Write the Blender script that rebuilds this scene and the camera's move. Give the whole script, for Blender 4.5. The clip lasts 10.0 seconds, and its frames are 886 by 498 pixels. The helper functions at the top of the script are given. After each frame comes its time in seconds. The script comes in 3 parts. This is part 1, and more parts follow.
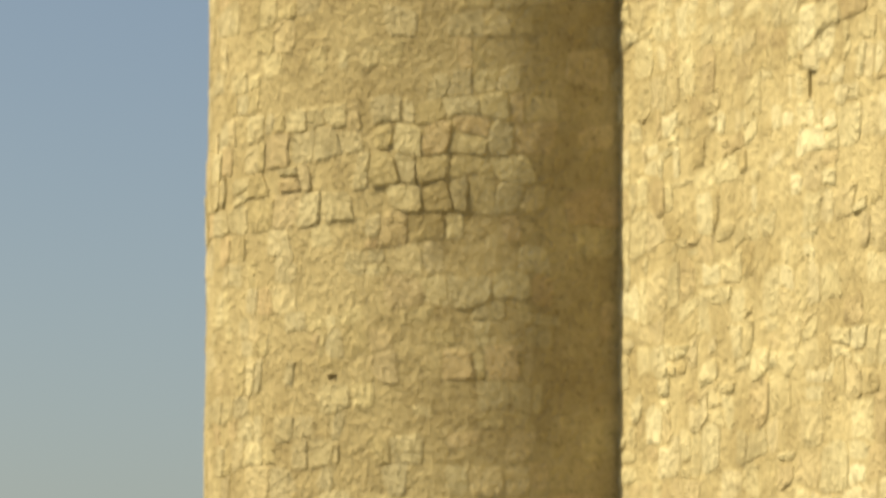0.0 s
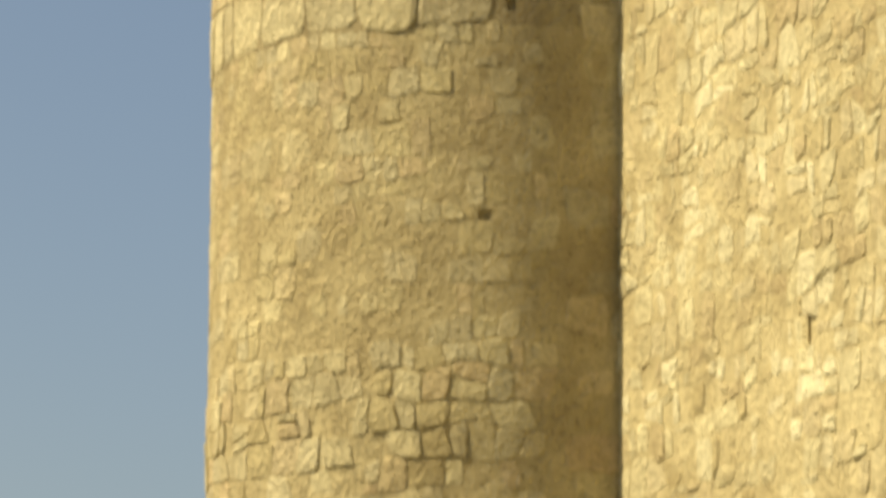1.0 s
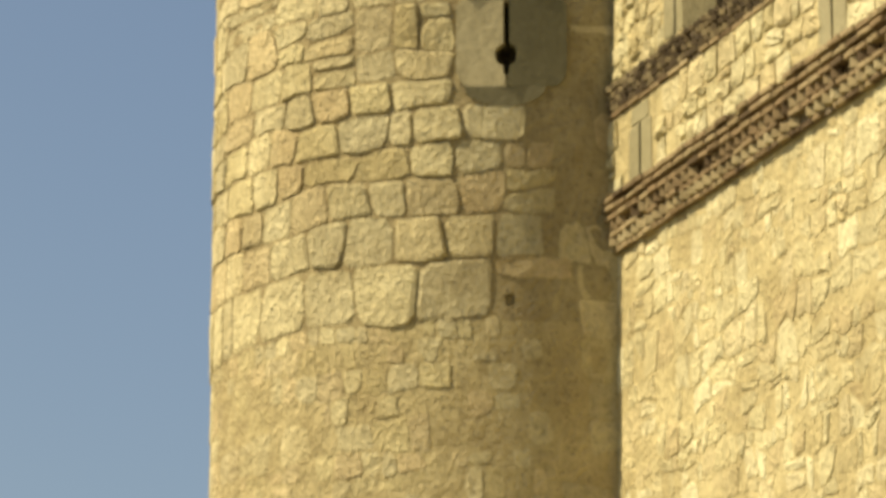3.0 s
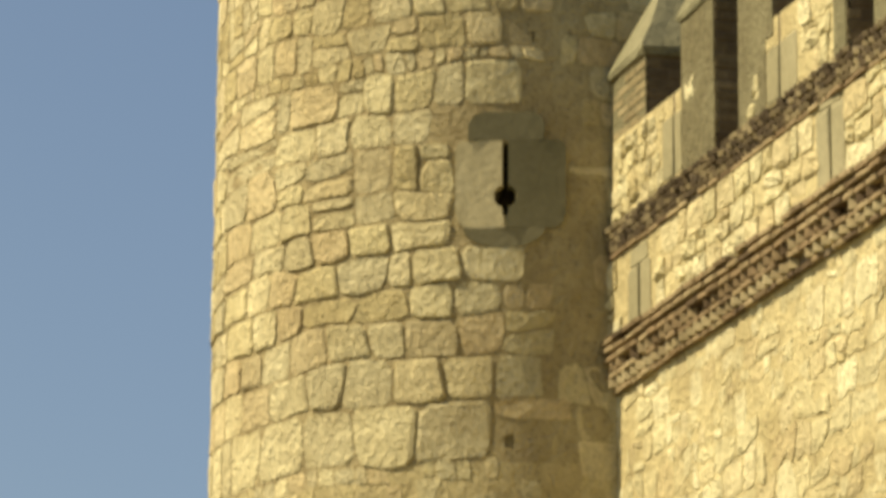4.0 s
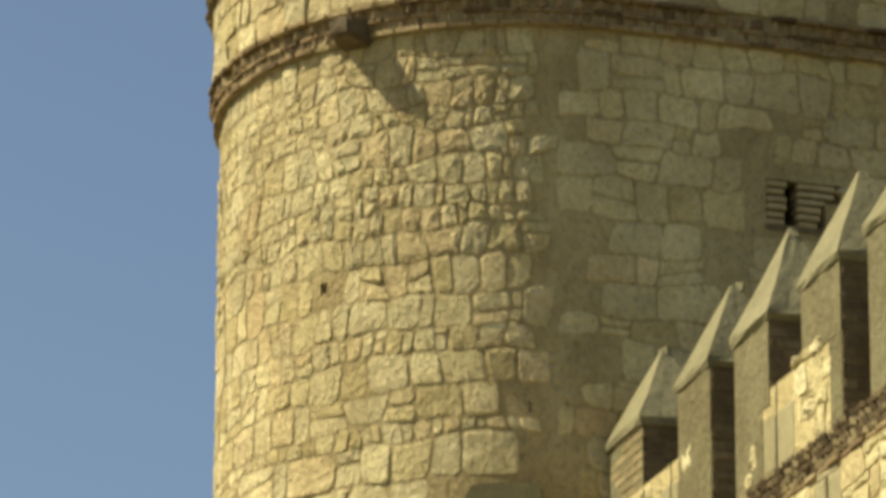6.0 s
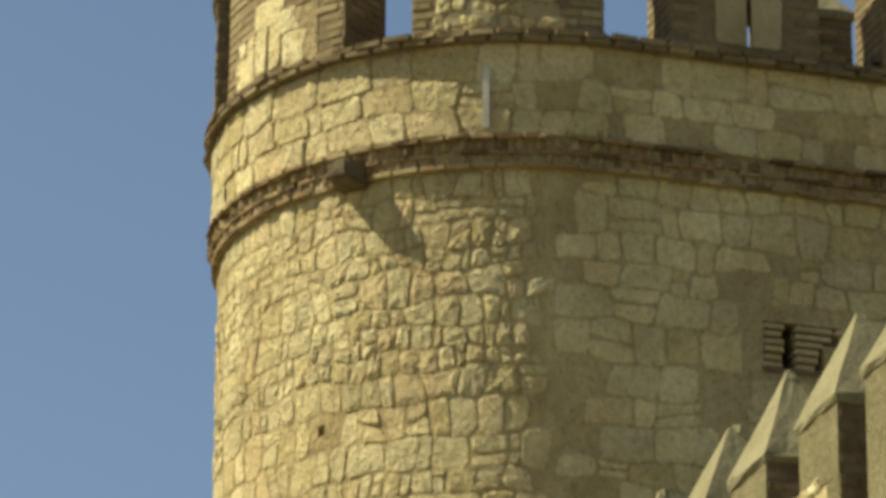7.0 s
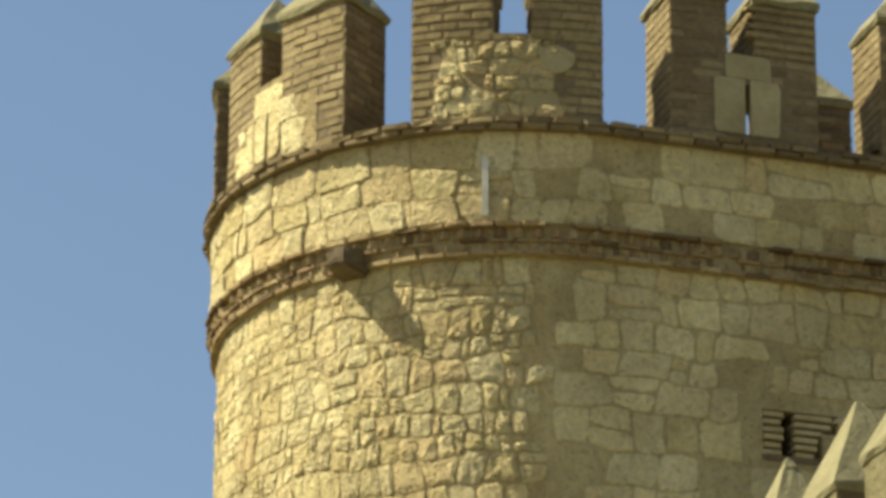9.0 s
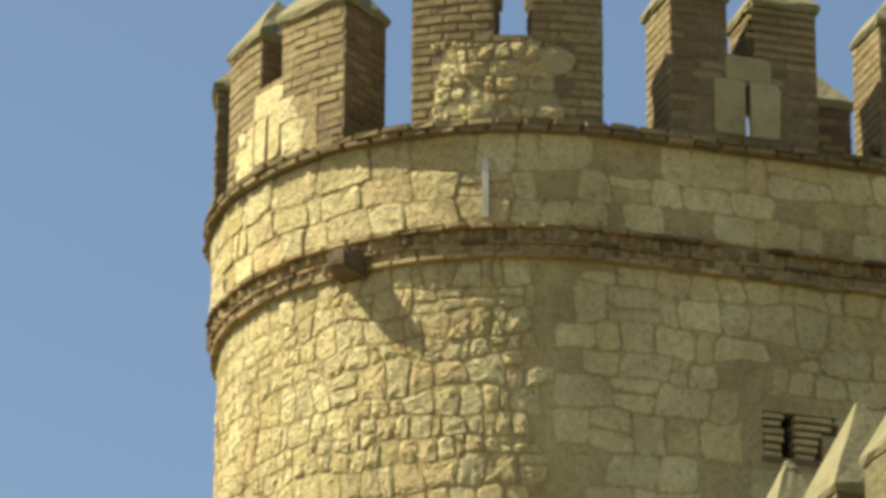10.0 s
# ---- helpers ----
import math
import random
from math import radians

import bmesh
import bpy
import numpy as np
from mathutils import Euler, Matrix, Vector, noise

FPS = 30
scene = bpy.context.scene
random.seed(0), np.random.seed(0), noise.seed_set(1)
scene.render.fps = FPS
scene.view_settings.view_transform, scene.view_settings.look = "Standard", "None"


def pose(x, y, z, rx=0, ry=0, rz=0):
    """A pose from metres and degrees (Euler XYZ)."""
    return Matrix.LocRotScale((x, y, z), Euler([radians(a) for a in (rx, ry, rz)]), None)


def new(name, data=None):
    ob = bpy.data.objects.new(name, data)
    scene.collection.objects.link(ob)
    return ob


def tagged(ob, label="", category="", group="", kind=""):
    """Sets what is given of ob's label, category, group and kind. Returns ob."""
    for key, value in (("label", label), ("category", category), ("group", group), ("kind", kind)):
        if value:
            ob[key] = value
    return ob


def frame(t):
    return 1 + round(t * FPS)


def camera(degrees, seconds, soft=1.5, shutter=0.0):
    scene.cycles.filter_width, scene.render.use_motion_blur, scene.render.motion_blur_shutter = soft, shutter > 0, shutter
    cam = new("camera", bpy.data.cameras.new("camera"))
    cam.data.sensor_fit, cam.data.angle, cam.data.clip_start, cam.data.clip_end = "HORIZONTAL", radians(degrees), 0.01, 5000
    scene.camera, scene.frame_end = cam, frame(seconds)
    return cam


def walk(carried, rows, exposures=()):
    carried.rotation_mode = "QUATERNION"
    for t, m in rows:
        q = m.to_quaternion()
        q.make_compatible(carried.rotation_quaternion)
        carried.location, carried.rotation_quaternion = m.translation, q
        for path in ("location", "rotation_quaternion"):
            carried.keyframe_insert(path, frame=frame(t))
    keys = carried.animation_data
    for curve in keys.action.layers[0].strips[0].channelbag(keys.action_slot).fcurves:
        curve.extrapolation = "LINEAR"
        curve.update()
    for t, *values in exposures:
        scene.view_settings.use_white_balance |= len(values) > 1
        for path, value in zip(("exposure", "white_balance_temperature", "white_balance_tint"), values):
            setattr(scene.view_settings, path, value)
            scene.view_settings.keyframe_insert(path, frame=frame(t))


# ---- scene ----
from functools import lru_cache

# ---- camera: a long lens on a tripod, tilting up ----
EYE = 1.6
ROLL = 0.35
cam = camera(10.27, 10.0, soft=3.8, shutter=0.5)
TILT = [  # seconds, pitch up, yaw to the left
    (0.0, 6.947, 0.023), (0.5, 8.221, 0.024), (1.0, 9.804, 0.037), (1.5, 11.242, 0.042), (2.0, 12.195, 0.048),
    (2.2, 12.333, 0.048), (3.3, 13.725, 0.042), (3.5, 14.067, 0.040), (4.0, 14.881, 0.045), (4.5, 15.886, 0.038),
    (5.0, 17.075, 0.045), (5.5, 18.027, 0.045), (6.0, 19.186, 0.038), (6.2, 19.528, 0.035), (7.3, 21.403, 0.012),
    (7.5, 21.712, 0.009), (8.0, 21.810, 0.014), (8.5, 21.810, 0.014), (9.0, 21.863, 0.015), (9.5, 21.858, 0.015),
    (10.0, 21.882, 0.017),
]
EXPOSURE = [  # seconds, stops, kelvin, tint
    (0.0, 0.53, 6700, 10.5), (2.0, 0.57, 6700, 10), (4.0, 0.66, 6600, 8), (6.0, 0.7, 6450, 6), (7.5, 0.75, 6380, 4.5), (8.0, 0.92, 6380, 4.5), (9.0, 1.07, 6380, 4.5), (10.0, 1.07, 6380, 4.5),
]
walk(cam, [(t, pose(0, 0, EYE, 0, 0, yaw) @ pose(0, 0, 0, 90 + pitch) @ pose(0, 0, 0, 0, 0, ROLL)) for t, pitch, yaw in TILT], EXPOSURE)

# ---- sky and sun ----
SUN_EL, SUN_AZ = 50.0, 91.5   # height; degrees to the left of straight ahead
world = bpy.data.worlds.new("sky")
scene.world = world
world.use_nodes = True
wn = world.node_tree
sky = wn.nodes.new("ShaderNodeTexSky")
sky.sky_type, sky.sun_disc = "NISHITA", False
sky.sun_elevation, sky.sun_rotation = radians(SUN_EL), radians(-SUN_AZ)
sky.air_density, sky.dust_density, sky.ozone_density = 1.0, 1.4, 0.0
wn.links.new(sky.outputs[0], wn.nodes["Background"].inputs[0])
wn.nodes["Background"].inputs[1].default_value = 0.062
sun = new("sun", bpy.data.lights.new("sun", "SUN"))
sun.data.energy, sun.data.angle, sun.data.color = 5.0, radians(0.5), (1.0, 0.89, 0.64)
sa, se = radians(SUN_AZ), radians(SUN_EL)
to_sun = Vector((-math.sin(sa) * math.cos(se), math.cos(sa) * math.cos(se), math.sin(se)))
sun.matrix_world = Matrix.Translation(to_sun * 60) @ to_sun.to_track_quat("Z", "Y").to_matrix().to_4x4()

# ---- plan ----
CX, CY, R = 0.765, 49.3, 3.158          # centre and radius of the rounded end of the keep
TH = 0.303                               # angle at which the rounded end runs into the straight side
FLAT = 7.0                               # length of the straight sides
THW = 0.297                              # direction of the curtain wall
JX, JY = 1.65, 46.27                     # where the curtain wall meets the keep
WALL_END = 15.0
SA, SB = (TH - math.pi) * R, TH * R      # ends of the curve, metres along the face
S0, S1 = SA - FLAT, SB + FLAT


# ---- materials ----
class Nodes:
    def __init__(self, name):
        self.m = bpy.data.materials.new(name)
        self.m.use_nodes = True
        self.t = self.m.node_tree
        self.b = self.t.nodes["Principled BSDF"]

    def n(self, kind, **values):
        node = self.t.nodes.new(kind)
        for k, v in values.items():
            node.inputs[k].default_value = v
        return node

    def l(self, a, b):
        self.t.links.new(a, b)

    def noise(self, scale, detail=4.0, rough=0.6, stretch=(1, 1, 1)):
        g = self.n("ShaderNodeNewGeometry")
        mp = self.n("ShaderNodeMapping")
        mp.inputs["Scale"].default_value = stretch
        self.l(g.outputs["Position"], mp.inputs["Vector"])
        t = self.n("ShaderNodeTexNoise", Scale=scale, Detail=detail, Roughness=rough)
        self.l(mp.outputs[0], t.inputs["Vector"])
        return t.outputs[0]

    def ramp(self, fac, stops):
        r = self.n("ShaderNodeValToRGB")
        e = r.color_ramp.elements
        while len(e) < len(stops):
            e.new(0.5)
        for i, (p, c) in enumerate(stops):
            e[i].position = p
            e[i].color = (*c, 1) if len(c) == 3 else c
        self.l(fac, r.inputs[0])
        return r.outputs[0]

    def mix(self, fac, a, b, mode="MIX"):
        x = self.n("ShaderNodeMix")
        x.data_type, x.blend_type = "RGBA", mode
        for k, v in ((0, fac), (6, a), (7, b)):
            if isinstance(v, (int, float)):
                x.inputs[k].default_value = v
            elif isinstance(v, tuple):
                x.inputs[k].default_value = (*v, 1)
            else:
                self.l(v, x.inputs[k])
        return x.outputs[2]

    def random(self, single):
        if single:
            return self.n("ShaderNodeObjectInfo").outputs["Random"]
        return self.n("ShaderNodeNewGeometry").outputs["Random Per Island"]

    def finish(self, col, height, strength, dist, rough=0.9):
        self.l(col, self.b.inputs["Base Color"])
        self.b.inputs["Roughness"].default_value = rough
        self.b.inputs["Specular IOR Level"].default_value = 0.2
        bp = self.n("ShaderNodeBump", Strength=strength, Distance=dist)
        self.l(height, bp.inputs["Height"])
        self.l(bp.outputs[0], self.b.inputs["Normal"])
        return self.m


def grey(v):
    return (v, v, v)


def masonry(name, tones, single, stain=(0.55, 0.5, 0.42), pits=0.5, bump=0.045, contrast=1.0):
    k = Nodes(name)
    col = k.ramp(k.random(single), [(i / max(1, len(tones) - 1), c) for i, c in enumerate(tones)])
    big = k.ramp(k.noise(1.1, 5, 0.65), [(0.38, stain), (0.62, (1, 1, 1))])
    col = k.mix(0.55, col, big, "MULTIPLY")
    fine = k.noise(14, 6, 0.7)
    col = k.mix(0.6 * contrast, col, k.ramp(fine, [(0.3, grey(0.55)), (0.55, grey(1.0)), (0.75, grey(1.2))]), "MULTIPLY")
    pit = k.ramp(k.noise(26, 3, 0.6), [(0.3, (0, 0, 0)), (0.42, (1, 1, 1))])
    col = k.mix(pits * 0.5, col, pit, "MULTIPLY")
    gouge = k.ramp(k.noise(8.5, 4, 0.7, (1, 1, 0.7)), [(0.27, (0, 0, 0)), (0.38, (1, 1, 1))])
    col = k.mix(pits * 0.6, col, k.ramp(gouge, [(0, (0.2, 0.16, 0.12)), (1, (1, 1, 1))]), "MULTIPLY")
    mid = k.ramp(k.noise(7, 5, 0.65), [(0.2, (0, 0, 0)), (0.8, (1, 1, 1))])
    h = k.mix(0.4, mid, fine)
    h = k.mix(0.5, h, gouge, "MULTIPLY")
    h = k.mix(0.3, h, pit, "MULTIPLY")
    return k.finish(col, h, 0.9, bump)


LIME = [(0.560, 0.454, 0.218), (0.717, 0.605, 0.311), (0.633, 0.543, 0.302), (0.800, 0.689, 0.375), (0.683, 0.538, 0.280), (0.616, 0.532, 0.300), (0.784, 0.672, 0.375)]
LIME_PALE = [(0.56, 0.455, 0.22), (0.76, 0.665, 0.37), (0.64, 0.555, 0.305), (0.8, 0.72, 0.43), (0.6, 0.485, 0.25), (0.72, 0.63, 0.345)]
STONE = masonry("limestone", LIME, False, pits=0.7, bump=0.095)
STONE_ONE = masonry("limestone_block", LIME, True, pits=0.7, bump=0.095)
CRUMBLY = masonry("crumbling_limestone", LIME, False, pits=1.0, bump=0.145)
CRUMBLY_ONE = masonry("crumbling_limestone_block", LIME, True, pits=1.0, bump=0.145)
PALE = masonry("pale_limestone", LIME_PALE, False, pits=0.7, bump=0.075)
PALE_ONE = masonry("pale_limestone_block", LIME_PALE, True, pits=0.7, bump=0.075)
MORTAR = masonry("lime_mortar", [(0.48, 0.385, 0.193), (0.48, 0.385, 0.193)], False, pits=0.8, bump=0.1, contrast=0.8)
MORTAR_LOW = masonry("smeared_mortar", [(0.61, 0.5, 0.252), (0.61, 0.5, 0.252)], False, pits=0.8, bump=0.1, contrast=0.8)
MORTAR_GREY = masonry("grey_lime_mortar", [(0.48, 0.394, 0.204), (0.48, 0.394, 0.204)], False, pits=0.8, bump=0.08, contrast=0.8)
MORTAR_PALE = masonry("pale_lime_mortar", [(0.62, 0.515, 0.262), (0.62, 0.515, 0.262)], False, pits=0.8, bump=0.075, contrast=0.8)
BED = masonry("brick_mortar", [(0.2, 0.155, 0.095), (0.2, 0.155, 0.095)], False, pits=0.6, bump=0.03)
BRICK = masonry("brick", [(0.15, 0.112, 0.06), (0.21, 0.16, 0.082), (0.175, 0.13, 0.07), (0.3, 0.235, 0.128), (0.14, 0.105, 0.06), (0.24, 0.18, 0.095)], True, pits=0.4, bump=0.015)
# sunward merlon faces take this tan, shaded ones BRICK: light put into colour
BRICK_TAN = masonry("lime_washed_lit_brick", [(0.25, 0.196, 0.1), (0.3, 0.236, 0.118), (0.23, 0.178, 0.09), (0.34, 0.27, 0.142)], True, pits=0.4, bump=0.012)
BRICK_BAND = masonry("sunbleached_brick", [(0.12, 0.08, 0.042), (0.24, 0.168, 0.085), (0.33, 0.25, 0.13), (0.27, 0.185, 0.095), (0.42, 0.33, 0.18)], True, pits=0.5, bump=0.02)
PALE_BRICK = masonry("pale_brick", [(0.44, 0.36, 0.2), (0.5, 0.41, 0.23), (0.47, 0.39, 0.22)], True, pits=0.4, bump=0.012)
BRICK_DARK = masonry("dark_mixed_brick", [(0.09, 0.062, 0.035), (0.13, 0.095, 0.05), (0.4, 0.32, 0.17), (0.14, 0.1, 0.053), (0.09, 0.065, 0.036), (0.2, 0.15, 0.078)], True, pits=0.5, bump=0.02)
# sunlight on the tooth tips is put into this paler colour
TOOTH = masonry("sunlit_brick", [(0.36, 0.28, 0.15), (0.46, 0.37, 0.2), (0.4, 0.31, 0.165), (0.52, 0.43, 0.24)], True, pits=0.4, bump=0.015)
PLASTER = masonry("old_tan_plaster", [(0.185, 0.163, 0.085), (0.22, 0.193, 0.1), (0.2, 0.172, 0.09)], True, pits=0.6, bump=0.05, contrast=1.2)
RENDERING = masonry("brown_mortar", [(0.4, 0.32, 0.17), (0.4, 0.32, 0.17)], False, pits=0.7, bump=0.08)
CAP = masonry("weathered_cement", [(0.2, 0.18, 0.1), (0.24, 0.215, 0.122), (0.22, 0.196, 0.11)], False, stain=(0.6, 0.6, 0.52), pits=0.3, bump=0.02)
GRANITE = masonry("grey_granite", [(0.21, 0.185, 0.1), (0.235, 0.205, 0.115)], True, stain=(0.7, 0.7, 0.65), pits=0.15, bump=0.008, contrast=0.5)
GRANITE_MID = masonry("dull_granite", [(0.3, 0.262, 0.148), (0.33, 0.288, 0.163)], True, stain=(0.7, 0.68, 0.6), pits=0.3, bump=0.012, contrast=0.7)
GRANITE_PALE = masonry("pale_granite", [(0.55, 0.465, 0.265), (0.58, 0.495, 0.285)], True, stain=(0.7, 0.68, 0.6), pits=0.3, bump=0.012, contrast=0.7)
DRESSED = masonry("dressed_stone", [(0.32, 0.275, 0.15), (0.39, 0.335, 0.19), (0.35, 0.3, 0.165)], True, pits=0.2, bump=0.01, contrast=0.6)
DARK_STONE = masonry("dark_spout_stone", [(0.13, 0.1, 0.06), (0.15, 0.115, 0.07)], True, bump=0.02)
WHITE = masonry("white_pipe", [(0.5, 0.49, 0.43), (0.55, 0.53, 0.47)], True, pits=0.2, bump=0.004, contrast=0.5)
EARTH = masonry("dry_earth", [(0.25, 0.23, 0.13), (0.25, 0.23, 0.13)], False, bump=0.05)


# ---- where things lie on the two faces ----
def keep_at(s, off=0.0):
    """Place and outward normal on the keep's face, s metres along it from its nearest point."""
    along = Vector((math.cos(TH), math.sin(TH)))
    if s > SB:
        n = Vector((math.sin(TH), -math.cos(TH)))
        p = Vector((CX, CY)) + n * (R + off) + along * (s - SB)
    elif s < SA:
        n = Vector((-math.sin(TH), math.cos(TH)))
        p = Vector((CX, CY)) + n * (R + off) + along * (SA - s)
    else:
        n = Vector((math.sin(s / R), -math.cos(s / R)))
        p = Vector((CX, CY)) + n * (R + off)
    return p, n


def wall_at(s, off=0.0):
    """The same on the curtain wall, s metres from the keep towards the viewer."""
    n = Vector((-math.cos(THW), -math.sin(THW)))
    return Vector((JX, JY)) + Vector((math.sin(THW), -math.cos(THW))) * s + n * off, n


def inner_at(s, off=0.0):
    """The inner parapet on the keep's roof."""
    p, n = keep_at(s, off - 2.05)
    return p, n


def point(at, s, z, off):
    p, n = at(s, off)
    return (p.x, p.y, z)


def frame_at(at, s, z, off, turn=0.0, lean=0.0):
    """A pose on a face: x along it, y outwards, z up."""
    p, n = at(s, off)
    m = Matrix(((-n.y, n.x, 0, p.x), (n.x, n.y, 0, p.y), (0, 0, 1, z), (0, 0, 0, 1)))
    return m @ pose(0, 0, 0, 0, lean, turn)


# ---- making meshes ----
def part(name, verts, faces, material, parent=None, label="", smooth=False, kind=""):
    me = bpy.data.meshes.new(name)
    me.from_pydata(verts, [], faces)
    me.materials.append(material)
    if smooth:
        me.shade_smooth()
    ob = new(name, me)
    ob.parent = parent
    return tagged(ob, label=label, kind=kind)


def piece(name, me, m, parent, label=""):
    ob = new(name, me)
    ob.parent = parent
    ob.matrix_basis = m
    return tagged(ob, label=label) if label else ob


def slab(at, s0, s1, z0, z1, in_, out, step=0.3):
    """A bent block: vertices and faces."""
    n = max(1, int(abs(s1 - s0) / step + 0.99))
    v, f = [], []
    for i in range(n + 1):
        s = s0 + (s1 - s0) * i / n
        v += [point(at, s, z0, out), point(at, s, z1, out), point(at, s, z1, in_), point(at, s, z0, in_)]
    for i in range(n):
        a, b = 4 * i, 4 * i + 4
        f += [(a, b, b + 1, a + 1), (a + 1, b + 1, b + 2, a + 2), (a + 2, b + 2, b + 3, a + 3), (a + 3, b + 3, b, a)]
    f += [(0, 1, 2, 3), (4 * n + 3, 4 * n + 2, 4 * n + 1, 4 * n)]
    return v, f


def joined(blocks):
    v, f = [], []
    for bv, bf in blocks:
        o = len(v)
        v += bv
        f += [tuple(i + o for i in q) for q in bf]
    return v, f


def course_joints(rng, s0, s1, h, aspect, known):
    """Places of the upright joints of one course, round those that are known."""
    out = [s0 - rng.uniform(0, 0.3)]
    goal = known[0] if known else s1
    while out[-1] < goal - (0.12 if known else 0):
        out.append(out[-1] + h * rng.uniform(*aspect) * (0.5 if rng.random() < 0.14 else 1.0))
    if known:
        out = [s for s in out if s < goal - 0.12] + list(known)
        while out[-1] < s1:
            out.append(out[-1] + h * rng.uniform(*aspect))
    return out


def coursed(rng, s0, s1, z0, z1, low, high, aspect=(0.75, 1.7), split=lambda z: 0.14, wave=0.05, given=(), joints=None):
    """Corners of the blocks of uneven courses, whose beds wander and whose joints lean."""
    beds = [z0]
    end = given[0] if given else z1
    while beds[-1] < end - 0.03:
        h = rng.uniform(low(beds[-1]), high(beds[-1]))
        beds.append(end if beds[-1] + h > end - low(beds[-1]) * 0.5 else beds[-1] + h)
    if given:
        beds += [*given[1:], z1]
    last = len(beds) - 1

    def bed(k, s):
        if k in (0, last):
            return beds[k]
        near = min(beds[k + 1] - beds[k], beds[k] - beds[k - 1])
        a = noise.noise(Vector((s * 0.8, k * 3.7, 1.0))) + 0.8 * noise.noise(Vector((s * 2.6, k * 5.3, 8.0)))
        return beds[k] + max(-0.35 * near, min(0.35 * near, wave * 1.6 * a))

    for k in range(last):
        h = beds[k + 1] - beds[k]
        lean0 = 0.0
        ends = course_joints(rng, s0, s1, h, aspect(beds[k]) if callable(aspect) else aspect, (joints or {}).get(round(beds[k], 2)))
        for s, e in zip(ends, ends[1:]):
            w = e - s
            lean1 = rng.uniform(-0.04, 0.04) * min(1.0, w / 0.4)
            low0, low1, lowm = bed(k, s), bed(k, e), bed(k, s + w / 2)
            up0, up1, upm = bed(k + 1, s), bed(k + 1, e), bed(k + 1, s + w / 2)
            bl, br, tr, tl = (s - lean0, low0), (e - lean1, low1), (e + lean1, up1), (s + lean0, up0)
            bm_, tm = (s + w / 2, lowm), (s + w / 2, upm)
            if rng.random() < split(beds[k]) and h > 0.2:
                c, d = rng.uniform(0.3, 0.7), rng.uniform(0.3, 0.7)
                ml, mr = (s, low0 + (up0 - low0) * c), (e, low1 + (up1 - low1) * d)
                yield [bl, bm_, br, mr, ml]
                yield [ml, mr, tr, tm, tl]
            elif rng.random() < 0.3:
                yield [bl, bm_, br, (e + rng.uniform(-0.02, 0.02), (low1 + up1) / 2), tr, tm, tl]
            else:
                yield [bl, br, tr, tl] if w < 0.3 else [bl, bm_, br, tr, tm, tl]
            lean0 = lean1


def wandering(polys, reach, scale=2.6):
    """Bends the joints of laid blocks so that no two run straight."""
    for poly in polys:
        out = []
        for s, z in poly:
            a = reach(z) if callable(reach) else reach
            q = Vector((s * scale, z * scale, 3.0))
            out.append((s + a * noise.noise(q) * 1.4, z + a * noise.noise(q + Vector((30, 7, 2)))))
        yield out


def chipped(rng, poly, joint):
    """A block shrunk by its joint, with its corners knocked off: middle and outline."""
    cs, cz = sum(p[0] for p in poly) / len(poly), sum(p[1] for p in poly) / len(poly)
    hw = max(0.02, max(p[0] for p in poly) - cs)
    hz = max(0.02, max(p[1] for p in poly) - cz)
    ks, kz = [max(0.4, 1 - joint * rng.uniform(0.5, 1.4) / q) for q in (hw, hz)]
    small = [(cs + (s - cs) * ks, cz + (z - cz) * kz) for s, z in poly]
    out = []
    n = len(small)
    for i in range(n):
        p, q, r = small[i - 1], small[i], small[(i + 1) % n]
        turn = (q[0] - p[0]) * (r[1] - q[1]) - (q[1] - p[1]) * (r[0] - q[0])
        if turn < 0.25 * math.hypot(q[0] - p[0], q[1] - p[1]) * math.hypot(r[0] - q[0], r[1] - q[1]):
            out.append(q)
            continue
        c, d = rng.uniform(0.06, 0.3), rng.uniform(0.06, 0.3)
        out.append((q[0] + (p[0] - q[0]) * c, q[1] + (p[1] - q[1]) * c))
        out.append((q[0] + (r[0] - q[0]) * d, q[1] + (r[1] - q[1]) * d))
    return (cs, cz), out


def block(at, rng, s, z, out, pr, off, rough=0.2):
    """Vertices and faces of one hewn block on a face."""
    n = len(out)
    k = rng.uniform(0.84, 0.93) - 0.25 * (rough > 0.4)
    steep = min(1.0, pr / 0.02)
    ts, tz = rng.uniform(-0.04, 0.04) * steep, rng.uniform(-0.04, 0.04) * steep
    v = [(a, c, -0.05) for a, c in out] + [(a, c, pr * rng.uniform(0.35, 0.95)) for a, c in out]
    v += [(s + (a - s) * k, z + (c - z) * k, pr * rng.uniform(1 - rough, 1 + rough) + ts * (a - s) + tz * (c - z)) for a, c in out]
    v.append((s, z, pr * rng.uniform(1 - 0.5 * rough, 1 + 0.9 * rough)))
    f = [(r * n + a, r * n + (a + 1) % n, r * n + n + (a + 1) % n, r * n + n + a) for r in range(2) for a in range(n)]
    f += [(2 * n + a, 2 * n + (a + 1) % n, 3 * n) for a in range(n)]
    return [point(at, a, c, off + d) for a, c, d in v], f


def single(at, s, z, off, world, faces, material, parent):
    m = frame_at(at, s, z, off)
    back = m.inverted()
    me = bpy.data.meshes.new("stone")
    me.from_pydata([back @ Vector(q) for q in world], [], faces)
    me.materials.append(material)
    return piece("stone", me, m, parent)


